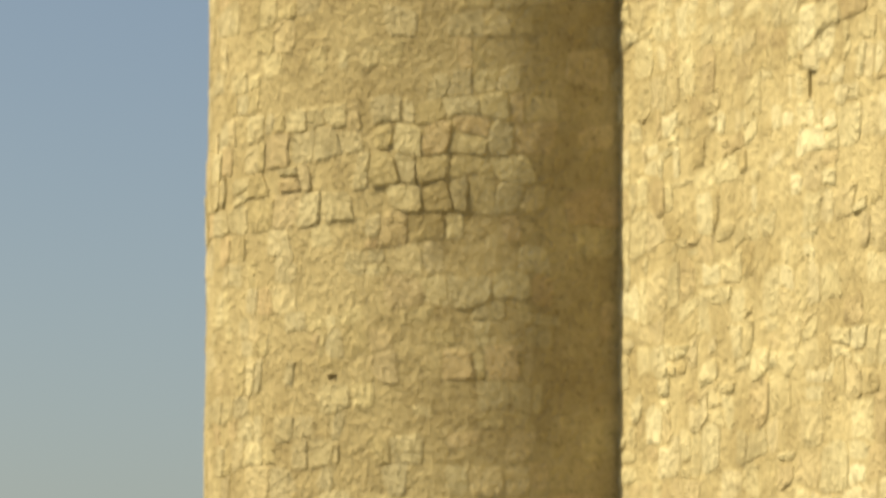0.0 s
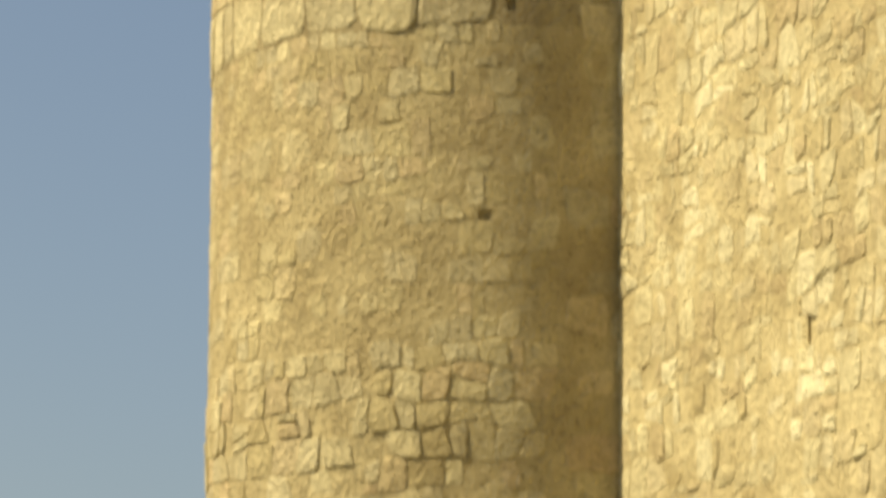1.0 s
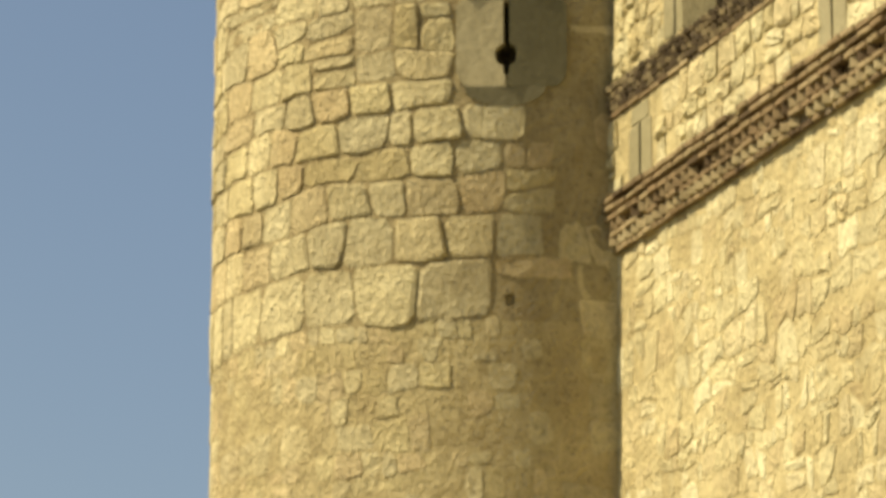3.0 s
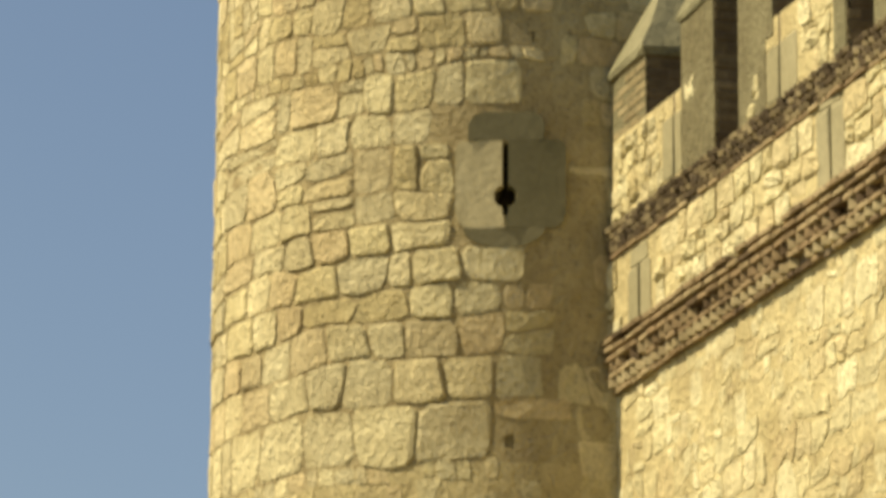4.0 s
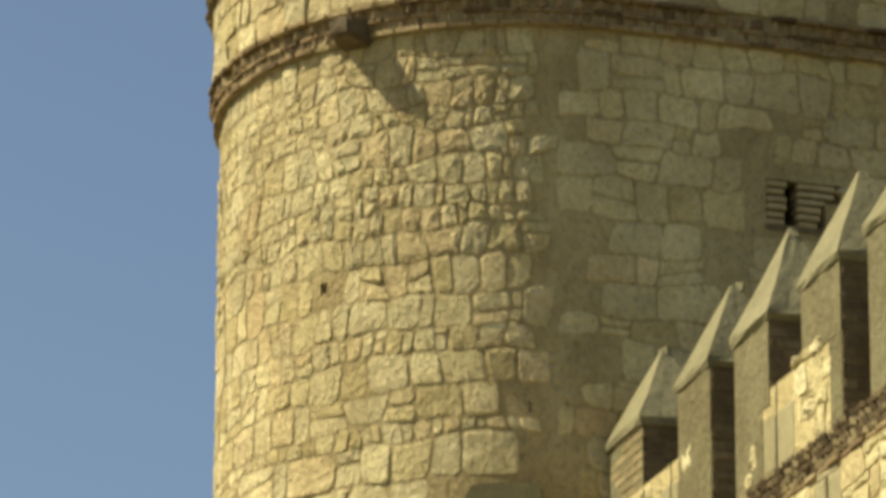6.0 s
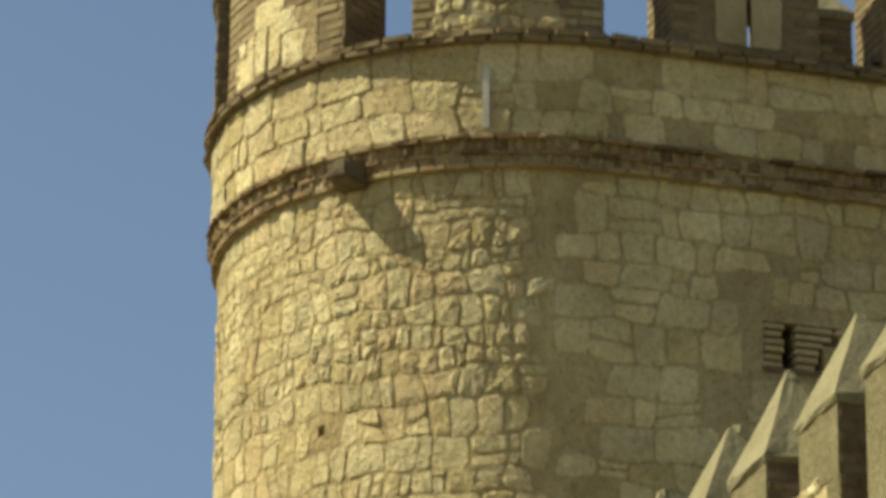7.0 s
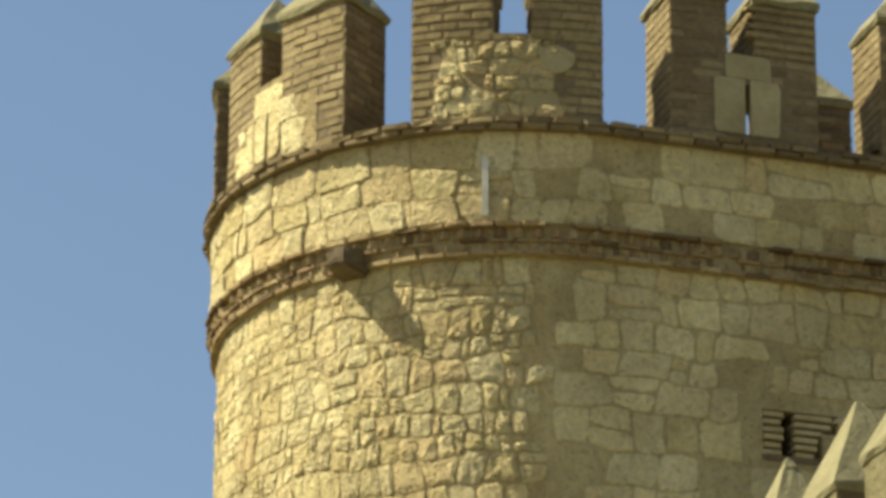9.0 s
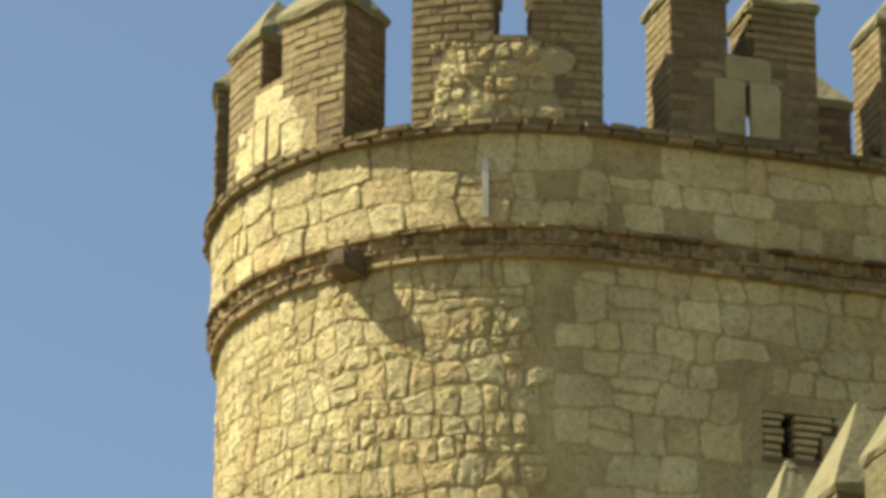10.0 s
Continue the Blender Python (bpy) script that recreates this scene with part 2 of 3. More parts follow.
def lay(at, polys, rng, parent, joint, proud, off, single_mat, joint_mat, keep_out, single_zone, gaps, limit=300, rough=lambda s, z: 0.2):
    """Lays blocks on a face: those of single_zone as objects, the rest in one mesh."""
    v, f = [], []
    count = 0
    for poly in polys:
        (s, z), out = chipped(rng, poly, joint((poly[0][0] + poly[2][0]) / 2, poly[0][1]))
        w, h = max(p[0] for p in out) - min(p[0] for p in out), max(p[1] for p in out) - min(p[1] for p in out)
        if keep_out(s, z, w, h) or rng.random() < gaps(s, z) or h < 0.04 or w < 0.04:
            continue
        world, bf = block(at, rng, s, z, out, min(0.055, proud(s, z) * (0.35 if rng.random() < 0.12 else rng.uniform(0.6, 1.5))), off, rough(s, z))
        if count < limit and single_zone(s, z):
            count += 1
            single(at, s, z, off, world, bf, single_mat, parent)
            continue
        o = len(v)
        v += world
        f += [tuple(q + o for q in face) for face in bf]
    if v:
        part("stonework", v, f, joint_mat, parent, "uneven courses of small limestone blocks", False, "stuff")


@lru_cache(None)
def unit_bricks(material):
    """Worn bricks of unit size: x and z about the middle, y from -1 to 0."""
    rng = random.Random(5)
    made = []
    for i in range(8):
        bm = bmesh.new()
        bmesh.ops.create_cube(bm, size=1, matrix=pose(0, -0.5, 0))
        bmesh.ops.bevel(bm, geom=list(bm.edges), offset=0.07, segments=1, affect="EDGES")
        for vert in bm.verts:
            vert.co += Vector((rng.uniform(-0.03, 0.03), rng.uniform(-0.04, 0.04), rng.uniform(-0.06, 0.06)))
        me = bpy.data.meshes.new("brick")
        bm.to_mesh(me)
        bm.free()
        me.materials.append(material)
        made.append(me)
    return made


def brick(rng, m, size, parent, material=None):
    pool = unit_bricks(material or BRICK)
    return piece("brick", pool[rng.randrange(len(pool))], m @ Matrix.Diagonal((*size, 1)), parent)


def brick_row(at, rng, parent, s0, s1, z0, z1, off, length=0.28, gap=0.012, depth=0.2, turn=0.0, material=None, loss=0.0, jit=0.008):
    s = s0
    while s < s1 - 0.02:
        w = length * rng.uniform(0.9, 1.1)
        if rng.random() >= loss:
            m = frame_at(at, s + w / 2, (z0 + z1) / 2 + rng.uniform(-0.3, 0.3) * jit, off + rng.uniform(-1, 1) * jit, turn + rng.uniform(-2, 2), rng.uniform(-1, 1))
            brick(rng, m, (w - gap, depth, z1 - z0), parent, material)
        s += w


def tooth_row(at, rng, parent, s0, s1, z0, z1, off, pitch, material=None, loss=0.05, worn=0.025, thick=0.7):
    """Bricks set cornerwise, as a row of teeth."""
    s = s0
    side = pitch * thick
    while s < s1:
        if rng.random() >= loss:
            m = frame_at(at, s + rng.uniform(-0.01, 0.01), (z0 + z1) / 2, off - rng.uniform(0, worn)) @ pose(0, 0, 0, 0, 0, 45 + rng.uniform(-240, 240) * worn)
            brick(rng, m @ pose(-side / 2, 0, 0), (side, side, (z1 - z0) * rng.uniform(0.85, 1.0)), parent, material)
        s += pitch


def face_grid(at, ss, zs, off, holes):
    """A face of upright columns with openings through its skin: vertices and faces."""
    v, f = [], []
    nz = len(zs)
    for s in ss:
        v += [point(at, s, z, off) for z in zs]
    for i in range(len(ss) - 1):
        for k in range(nz - 1):
            ms, mz = (ss[i] + ss[i + 1]) / 2, (zs[k] + zs[k + 1]) / 2
            if any(a < ms < b and c < mz < d for a, b, c, d, e in holes):
                continue
            f.append((i * nz + k, i * nz + nz + k, i * nz + nz + k + 1, i * nz + k + 1))
    near = {(round(s, 3), round(z, 3)): i * nz + k for i, s in enumerate(ss) for k, z in enumerate(zs)}
    for a, b, c, d, deep in holes:
        o = len(v)
        rim = []
        for s, z in ((a, c), (b, c), (b, d), (a, d)):
            rim.append(near[round(s, 3), round(z, 3)])
            v.append(point(at, s, z, off - deep))
        for i in range(4):
            j = (i + 1) % 4
            f.append((rim[i], rim[j], o + j, o + i))
        f.append((o, o + 1, o + 2, o + 3))
    return v, f


def spread(a, b, step, extra=()):
    n = max(1, round((b - a) / step))
    return sorted({round(a + (b - a) * i / n, 4) for i in range(n + 1)} | {round(x, 4) for x in extra if a < x < b})


def inside(s, z, w, h, zones):
    return any(a - w * 0.3 < s < b + w * 0.3 and c - h * 0.3 < z < d + h * 0.3 for a, b, c, d in zones)


def shell(at, ss, zs, in_, out, filled):
    """One closed block made of the filled cells of a grid on a face."""
    n, m = len(ss), len(zs)
    full = {(i, k) for i in range(n - 1) for k in range(m - 1) if filled((ss[i] + ss[i + 1]) / 2, (zs[k] + zs[k + 1]) / 2)}
    index, v, f = {}, [], []

    def at_node(i, k, side):
        if (i, k, side) not in index:
            index[i, k, side] = len(v)
            v.append(point(at, ss[i], zs[k], out if side else in_))
        return index[i, k, side]

    for i, k in sorted(full):
        c = [(i, k), (i + 1, k), (i + 1, k + 1), (i, k + 1)]
        f.append(tuple(at_node(a, b, 1) for a, b in c))
        f.append(tuple(at_node(a, b, 0) for a, b in reversed(c)))
        for e, (di, dk) in enumerate(((0, -1), (1, 0), (0, 1), (-1, 0))):
            if (i + di, k + dk) not in full:
                (a, b), (d, g) = c[e], c[(e + 1) % 4]
                f.append((at_node(d, g, 1), at_node(a, b, 1), at_node(a, b, 0), at_node(d, g, 0)))
    return v, f


# ---- merlons ----
def cap(at, s0, s1, z0, z1, in_, out, parent, rng, stub=False):
    """A steep four-sided cement cap with a thick eave and a worn tip."""
    over = 0.045
    v, f = [], []
    ms, mo = (s0 + s1) / 2, (in_ + out) / 2
    rings = [(0.0, 0.0, over * 0.6), (0.0, 0.05, over), (0.03, 0.09, over)]
    for t in (0.25, 0.5, 0.75, 0.93):
        rings.append((t, 0.09 + (z1 - z0 - 0.09) * t, over * (1 - t)))
    per = 4
    for t, dz, o in rings:
        for e in range(4):
            for k in range(per):
                u = k / per
                cs = [(s0 - o, out + o), (s1 + o, out + o), (s1 + o, in_ - o), (s0 - o, in_ - o)]
                (a0, b0), (a1, b1) = cs[e], cs[(e + 1) % 4]
                s, d = a0 + (a1 - a0) * u, b0 + (b1 - b0) * u
                s, d = s + (ms - s) * t, d + (mo - d) * t
                j = 0.014 * (1 - t)
                v.append(point(at, s + rng.uniform(-j, j), z0 + dz + rng.uniform(-j, j), d + rng.uniform(-j, j)))
    n = 4 * per
    for r in range(len(rings) - 1):
        for i in range(n):
            j = (i + 1) % n
            f.append((r * n + i, r * n + j, r * n + n + j, r * n + n + i))
    f.append(tuple(range((len(rings) - 1) * n, len(rings) * n)))
    f.append(tuple(reversed(range(n))))
    part("cap", v, f, CAP, parent, "pointed grey cement cap with worn tip")
    if stub:
        bm = bmesh.new()
        for k in range(9):
            m = frame_at(at, ms + rng.uniform(-0.04, 0.04), z1 - 0.15 + rng.uniform(-0.09, 0.07), mo - rng.uniform(-0.02, 0.05))
            turn = pose(0, 0, 0, rng.uniform(0, 90), rng.uniform(0, 90), rng.uniform(0, 90))
            bmesh.ops.create_cube(bm, size=rng.uniform(0.06, 0.1), matrix=m @ turn @ Matrix.Diagonal((1, rng.uniform(0.6, 1), rng.uniform(0.5, 1), 1)))
        for q in bm.verts:
            q.co += Vector([rng.uniform(-0.012, 0.012) for _ in range(3)])
        me = bpy.data.meshes.new("broken_tip")
        bm.to_mesh(me)
        bm.free()
        me.materials.append(CAP)
        piece("broken_tip", me, Matrix.Identity(4), parent, "crumbling rubble at the tip of the cap")


def brick_face(at, rng, parent, s0, s1, z0, z1, off, zones, material, rise=0.1, brick_h=0.07):
    z, k = z0, 0
    while z < z1 - 0.03:
        s = s0 - (0.14 if k % 2 else 0)
        while s < s1 - 0.01:
            w = 0.33 * rng.uniform(0.85, 1.15)
            a, b = max(s, s0), min(s + w, s1)
            if b - a > 0.04 and not any(c < (a + b) / 2 < d and e < z + 0.03 < g for c, d, e, g in zones):
                m = frame_at(at, (a + b) / 2, z + brick_h / 2 + rng.uniform(-0.005, 0.005), off + rng.uniform(-0.006, 0.007), 0, rng.uniform(-1.2, 1.2))
                brick(rng, m, (b - a - 0.005, 0.08, brick_h), parent, material)
            s += w
        z += rise
        k += 1


def brick_side(at, rng, parent, s, out, in_, z0, z1, sign, material, rise=0.1, brick_h=0.07):
    """Bricks on the end of a merlon: sign +1 looks along s, -1 against it."""
    z, k = z0, 0
    base = frame_at(at, s, 0, 0)
    while z < z1 - 0.03:
        d = in_ - (0.14 if k % 2 else 0)
        while d < out - 0.01:
            w = 0.26 * rng.uniform(0.9, 1.1)
            a, b = max(d, in_), min(d + w, out - 0.004)
            if b - a > 0.04:
                m = base @ pose(0, (a + b) / 2, z + brick_h / 2) @ pose(sign * rng.uniform(0.003, 0.011), 0, 0, 0, rng.uniform(-1, 1), -90 * sign)
                brick(rng, m, (b - a - 0.005, 0.07, brick_h), parent, material)
            d += w
        z += rise
        k += 1


def hewn(at, rng, s, z, w, h, off, material, parent, name, label, straight=0):
    """A dressed stone with worn corners; its side towards straight (-1 or 1) stays sharp."""
    o = []
    for cs, cz in ((-1, -1), (1, -1), (1, 1), (-1, 1)):
        x, y = s + cs * w / 2, z + cz * h / 2
        if cs == straight:
            o.append((x, y))
            continue
        a, b = rng.uniform(0.04, 0.17) * w, rng.uniform(0.03, 0.14) * h
        ends = [(x, y - cz * b), (x - cs * a, y)]
        o += ends if cs == cz else ends[::-1]
    o = [(x, y) if abs(x - s - straight * w / 2) < 1e-6 else (x + rng.uniform(-0.012, 0.012), y + rng.uniform(-0.012, 0.012)) for x, y in o]
    ob = single(at, s, z, off, *block(at, rng, s, z, o, 0.012, off), material, parent)
    ob.name = name
    return tagged(ob, label=label)


def merlon(at, parent, seed, s0, s1, n0, n1, zb, zs, ze, za, out, thick, front, side, stones=(), slit=None, stone_mat=None, detail=True, stone_body=False, plaster=(), jambs=None, jamb_mat=None, stone_h=(0.15, 0.28), craggy=(0.008, 0.028), lintel=0, drop=0.35, splay=0):
    rng = random.Random(seed)
    in_, o = out - thick, out - 0.006
    half = splay or (slit[1] / 2 if slit else 0)
    gap = (slit[0] - half, slit[0] + half, slit[2], slit[3]) if slit else (0, 0, 0, 0)

    def filled(s, z):
        if slit and gap[0] < s < gap[1] and gap[2] < z < gap[3]:
            return False
        return z < zs or not n0 < s < n1

    v, f = shell(at, spread(s0, s1, 0.25, (n0, n1, gap[0], gap[1])), spread(zb, ze, 0.5, (zs, gap[2], gap[3])), in_, o, filled)
    body = part("merlon", v, f, BED, parent, "twin-pointed battlement of brick and rubble stone")
    for a, b in ((s0, n0), (n1, s1)):
        cap(at, a, b, ze, za + rng.uniform(-0.04, 0.04), in_, out, body, rng, stub=seed in (41, 42) and (seed, a) != (42, n1))
    if not detail:
        return body
    zones = [q[:4] for q in stones]
    clear = [(slit[0] - 0.36, slit[0] + 0.36, slit[2] - 0.06, slit[3])] if slit else []
    for a, b, c, d in plaster:
        part("plaster", *slab(at, a, b, c, d, out - 0.05, out + 0.008 + rng.uniform(0, 0.006)), PLASTER, body, "coat of old tan plaster")
    low = zs if stone_body else zb
    if stone_body:
        c = slit[0] if slit else (s0 + s1) / 2
        for a, b in ((s0, c - 0.026), (c + 0.026, s1)):
            part("mortar_face", *slab(at, a, b, zb, zs - 0.002, out - 0.04, out + 0.002), MORTAR_PALE, body, "pale lime mortar between the stones")
    for a, b in ((s0, n0), (n1, s1)):
        if stone_body and not any(c <= (a + b) / 2 <= d for c, d, e, g in plaster):
            part("mortar_face", *slab(at, a, b, zs, ze - 0.002, out - 0.04, out - 0.001), PLASTER, body, "tan mortar between the bricks")
        brick_face(at, rng, body, a, b, zs if not stone_body else zs - 0.1, ze, out, zones + list(plaster) + clear, front)
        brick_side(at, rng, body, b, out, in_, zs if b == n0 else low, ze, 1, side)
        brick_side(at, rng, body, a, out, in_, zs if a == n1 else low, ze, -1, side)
    if not stone_body:
        brick_face(at, rng, body, s0, s1, zb, zs, out, zones + clear, front)
    else:
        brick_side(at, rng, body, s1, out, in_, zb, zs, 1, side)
    reach = max(jambs or (0.22,)) - 0.02
    if not stone_body:
        for a, b, c, d in zones:
            part("mortar_face", *slab(at, a + 0.06, b - 0.06, c, d - 0.04, out - 0.04, out + 0.001), RENDERING, body, "lime mortar between the stones")
    for a, b, c, d in zones:
        for poly in wandering(coursed(rng, a + 0.1, b - 0.1, c, d, lambda z: stone_h[0], lambda z: stone_h[1], (0.7, 1.6), lambda z: 0.3 if stone_h[1] < 0.4 else 0.0, 0.05), 0.06, 4.0):
            (s, z), o2 = chipped(rng, poly, 0.012)
            lo, hi = min(p[0] for p in o2), max(p[0] for p in o2)
            away = ((s - (a + b) / 2) / (b - a) * 2) ** 4 + ((z - (c + d) / 2) / (d - c) * 2) ** 4
            if lo < a - 0.06 or hi > b + 0.06 or rng.random() < drop * (0.2 + (away > 0.5)):
                continue
            if slit and lo < slit[0] + reach and hi > slit[0] - reach and slit[2] - 0.1 < z < slit[3] + 0.1:
                continue
            single(at, s, z, out, *block(at, rng, s, z, o2, rng.uniform(*craggy), out - 0.004, 0.6), stone_mat or PALE_ONE, body)
    if slit:
        c, w, a, b = slit
        for sg, jw in zip((-1, 1), jambs or (0.27, 0.27)):
            hewn(at, rng, c + sg * (w / 2 + jw / 2), (a + b) / 2 + 0.02, jw, b - a + 0.06, out, jamb_mat or DRESSED, body, "slit_jamb", "dull dressed stone beside the slit", -sg)
        if lintel:
            hewn(at, rng, c, b + 0.05 + lintel / 2, 0.5, lintel, out, jamb_mat or DRESSED, body, "slit_lintel", "dull dressed stone over the slit")
    return body


# ---- ground ----
def ground():
    n = 60
    v, f = [], []
    for i in range(n + 1):
        for k in range(n + 1):
            x, y = [math.copysign(abs(q) ** 2.6, q) * 2400 for q in (2 * i / n - 1, 2 * k / n - 1)]
            y += 25
            z = 0.25 * noise.noise(Vector((x * 0.05, y * 0.05, 0))) if abs(x) + abs(y - 25) > 45 else 0.0
            v.append((x, y, z))
    for i in range(n):
        for k in range(n):
            a = i * (n + 1) + k
            f.append((a, a + n + 1, a + n + 2, a + 1))
    return tagged(part("ground", v, f, EARTH, None, "dry bare earth round the castle", True), category="ground", kind="structure")


ground()

# ---- the keep ----
Z_BODY, Z_CORNICE, Z_LEDGE, Z_BASE = 20.03, 20.37, 21.37, 21.5
OFF_PARAPET, OFF_MERLON = 0.086, 0.1
keep = tagged(new("keep_tower"), "tall round-ended castle keep of yellow limestone blocks", "tower")

LOOP = (-0.30, -0.10, 14.2, 14.93)
SLOT = (2.54, 3.36, 18.1, 18.65)
LOOP_ZONE = [(-0.69, 0.39, 13.9, 15.27), (2.55, 3.37, 18.16, 18.66)]
PUTLOGS = [(-2.2, -2.1, 17.42, 17.53), (-2.0, -1.89, 6.03, 6.09), (0.055, 0.08, 15.96, 16.08), (-0.47, -0.34, 9.86, 9.97), (-0.2, -0.11, 11.9, 12.02)]
ss = spread(S0, SA, 0.8) + spread(SA, SB, 0.1, [LOOP[0], LOOP[1]] + [q for h in PUTLOGS for q in h[:2]])[1:] + spread(SB, S1, 0.35, (SLOT[0], SLOT[1]))[1:]
zs = spread(-0.3, Z_BODY, 1.0, [11.75, LOOP[2], LOOP[3], SLOT[2], SLOT[3]] + [q for h in PUTLOGS for q in h[2:]])
v, f = face_grid(keep_at, ss, zs, 0.0, [(*LOOP, 0.7), (*SLOT, 0.7)] + [(*q, 0.045) for q in PUTLOGS])
last, nz = len(ss) - 1, len(zs)
f += [(last * nz + k, k, k + 1, last * nz + k + 1) for k in range(nz - 1)]
f.append([i * nz + nz - 1 for i in range(len(ss))])
body = part("wall", v, f, MORTAR, keep, "curved wall of yellow limestone blocks in lime mortar")
for smear in (MORTAR_LOW, MORTAR_GREY):   # the lower courses and the sheltered side are smeared over
    body.data.materials.append(smear)
for poly in body.data.polygons:
    if abs(poly.normal.z) < 0.5:
        poly.material_index = 1 if poly.center.z < 11.75 else 2 if poly.center.x > CX + 0.25 else 0

v, f = joined([slab(keep_at, S0, S1, Z_BODY, Z_CORNICE, -0.4, 0.055)])
cornice = part("cornice", v, f, RENDERING, keep, "projecting brown brick cornice with sawtooth courses")
v, f = slab(keep_at, S0, S1, Z_CORNICE, Z_LEDGE, -0.7, OFF_PARAPET)
parapet = part("parapet", v, f, MORTAR, keep, "parapet band of larger limestone blocks")
v, f = slab(keep_at, S0, S1, Z_LEDGE, Z_BASE - 0.01, -0.75, 0.14)
ledge = part("ledge", v, f, BED, keep, "thin dark brick ledge under the battlements")
v, f = slab(keep_at, S0, S1, Z_CORNICE - 0.5, Z_CORNICE, -R + 0.05, -0.3)
part("roof", v, f, MORTAR, keep, "flat paved roof behind the battlements")


def tablet(name, outline, off, material, parent):
    """A flat stone let into the face of the keep."""
    n = len(outline)
    m = frame_at(keep_at, sum(s for s, z in outline) / n, 0, 0)
    ms = sum(s for s, z in outline) / n
    v = [m @ Vector((s - ms, y, z)) for y in (off, -0.15) for s, z in outline]
    f = [tuple(range(n)), tuple(reversed(range(n, 2 * n)))] + [(i, (i + 1) % n, n + (i + 1) % n, n + i) for i in range(n)]
    return part(name, v, f, material, parent)


def loophole():
    """Slit over a round gun hole, between four granite blocks."""
    c, zc, r, w = -0.2, 14.4, 0.115, 0.03
    z0, z1 = 14.08, 14.96
    foot = [(-0.21 + 0.4 * math.cos(q), 14.078 + 0.2 * math.sin(q)) for q in [-math.pi * k / 10 for k in range(11)]][::-1]
    hole = tablet("loophole", foot, 0.006, GRANITE, keep)
    tagged(hole, "keyhole gun loop framed by grey granite blocks")
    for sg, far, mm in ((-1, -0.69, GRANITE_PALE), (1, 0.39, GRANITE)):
        o = [(far, z0 + 0.16), (far - sg * 0.03, z0 + 0.06), (far - sg * 0.1, z0), (c + sg * 0.004, z0), (c + sg * 0.012, z0 + 0.11), (c + sg * w, z0 + 0.14)]
        a0 = math.asin(w / r)
        for k in range(11):
            a = a0 + (math.pi - 2 * a0) * k / 10
            o.append((c + sg * r * math.sin(a), zc - r * math.cos(a)))
        o += [(c + sg * w, z1), (far - sg * 0.05, z1), (far, z1 - 0.06)]
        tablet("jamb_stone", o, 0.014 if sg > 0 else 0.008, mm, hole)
    o = [(-0.57, 14.965), (0.17, 14.965), (0.185, 15.1), (0.16, 15.19), (0.08, 15.25), (-0.4, 15.25), (-0.5, 15.22), (-0.56, 15.14)]
    tablet("lintel", o, 0.005, GRANITE, hole)


def slot_window():
    """Two stacks of thin bricks with a narrow slot between, set in an opening."""
    rng = random.Random(8)
    win = part("slot_window", *slab(keep_at, 2.53, 3.37, 18.1, 18.16, -0.3, 0.012), BED, keep, "narrow slot framed by courses of thin brick")
    part("backing", *slab(keep_at, 2.54, 2.76, 18.16, 18.65, -0.4, -0.09), BED, win)
    part("backing", *slab(keep_at, 2.88, 3.36, 18.16, 18.65, -0.4, -0.09), BED, win)
    part("stone_infill", *slab(keep_at, 3.18, 3.36, 18.16, 18.44, -0.3, 0.015), MORTAR, win)
    for k in range(6):
        z = 18.165 + 0.083 * k
        brick_row(keep_at, rng, win, 2.54, 2.765, z, z + 0.052, 0.012, 0.225, depth=0.2, material=PALE_BRICK)
        end = (3.1, 3.12, 3.14, 3.18, 3.3, 3.34)[k]
        brick_row(keep_at, rng, win, 2.875, end, z, z + 0.052, 0.012, end - 2.875, depth=0.2, material=PALE_BRICK)


def waterspout():
    rng = random.Random(4)
    m = frame_at(keep_at, -1.76, 0, 0)
    bm = bmesh.new()
    bmesh.ops.create_cube(bm, size=1)
    for q in bm.verts:      # a beak that narrows towards its lip
        lip = q.co.y > 0
        q.co = Vector((q.co.x * (0.25 if lip else 0.44), (q.co.y + 0.5) * 0.62 - 0.25, 20.1 + q.co.z * (0.2 if lip else 0.34)))
    bmesh.ops.bevel(bm, geom=list(bm.edges), offset=0.03, segments=2, affect="EDGES")
    bmesh.ops.subdivide_edges(bm, edges=list(bm.edges), cuts=2, use_grid_fill=True)
    for q in bm.verts:
        q.co += Vector([rng.uniform(-0.007, 0.007) for _ in range(3)])
    me = bpy.data.meshes.new("waterspout")
    bm.to_mesh(me)
    bm.free()
    me.materials.append(DARK_STONE)
    piece("waterspout", me, m, keep, "square dark stone waterspout jutting out under the cornice")


def pipe():
    v, f = slab(keep_at, -0.375, -0.31, 20.44, 21.08, 0.05, OFF_PARAPET + 0.045, 0.1)
    part("drain_strip", v, f, WHITE, keep, "thin pale vertical strip on the parapet")


loophole()
slot_window()
waterspout()
pipe()

rng = random.Random(21)
A, B = -5.9, 4.9      # the stretch of the face that is worked in single bricks
brick_row(keep_at, rng, cornice, A, B, 20.325, 20.37, 0.15, 0.26, depth=0.25, material=BRICK_BAND, loss=0.05, jit=0.014)
tooth_row(keep_at, rng, cornice, A, B, 20.21, 20.322, 0.135, 0.19, BRICK_BAND)
brick_row(keep_at, rng, cornice, A, B, 20.17, 20.207, 0.095, 0.26, depth=0.2, material=BRICK_BAND, loss=0.04, jit=0.012)
tooth_row(keep_at, rng, cornice, A + 0.07, B, 20.085, 20.167, 0.1, 0.17, BRICK_BAND)
brick_row(keep_at, rng, cornice, A, B, 20.035, 20.08, 0.09, 0.26, depth=0.16, material=BRICK_BAND, loss=0.08)
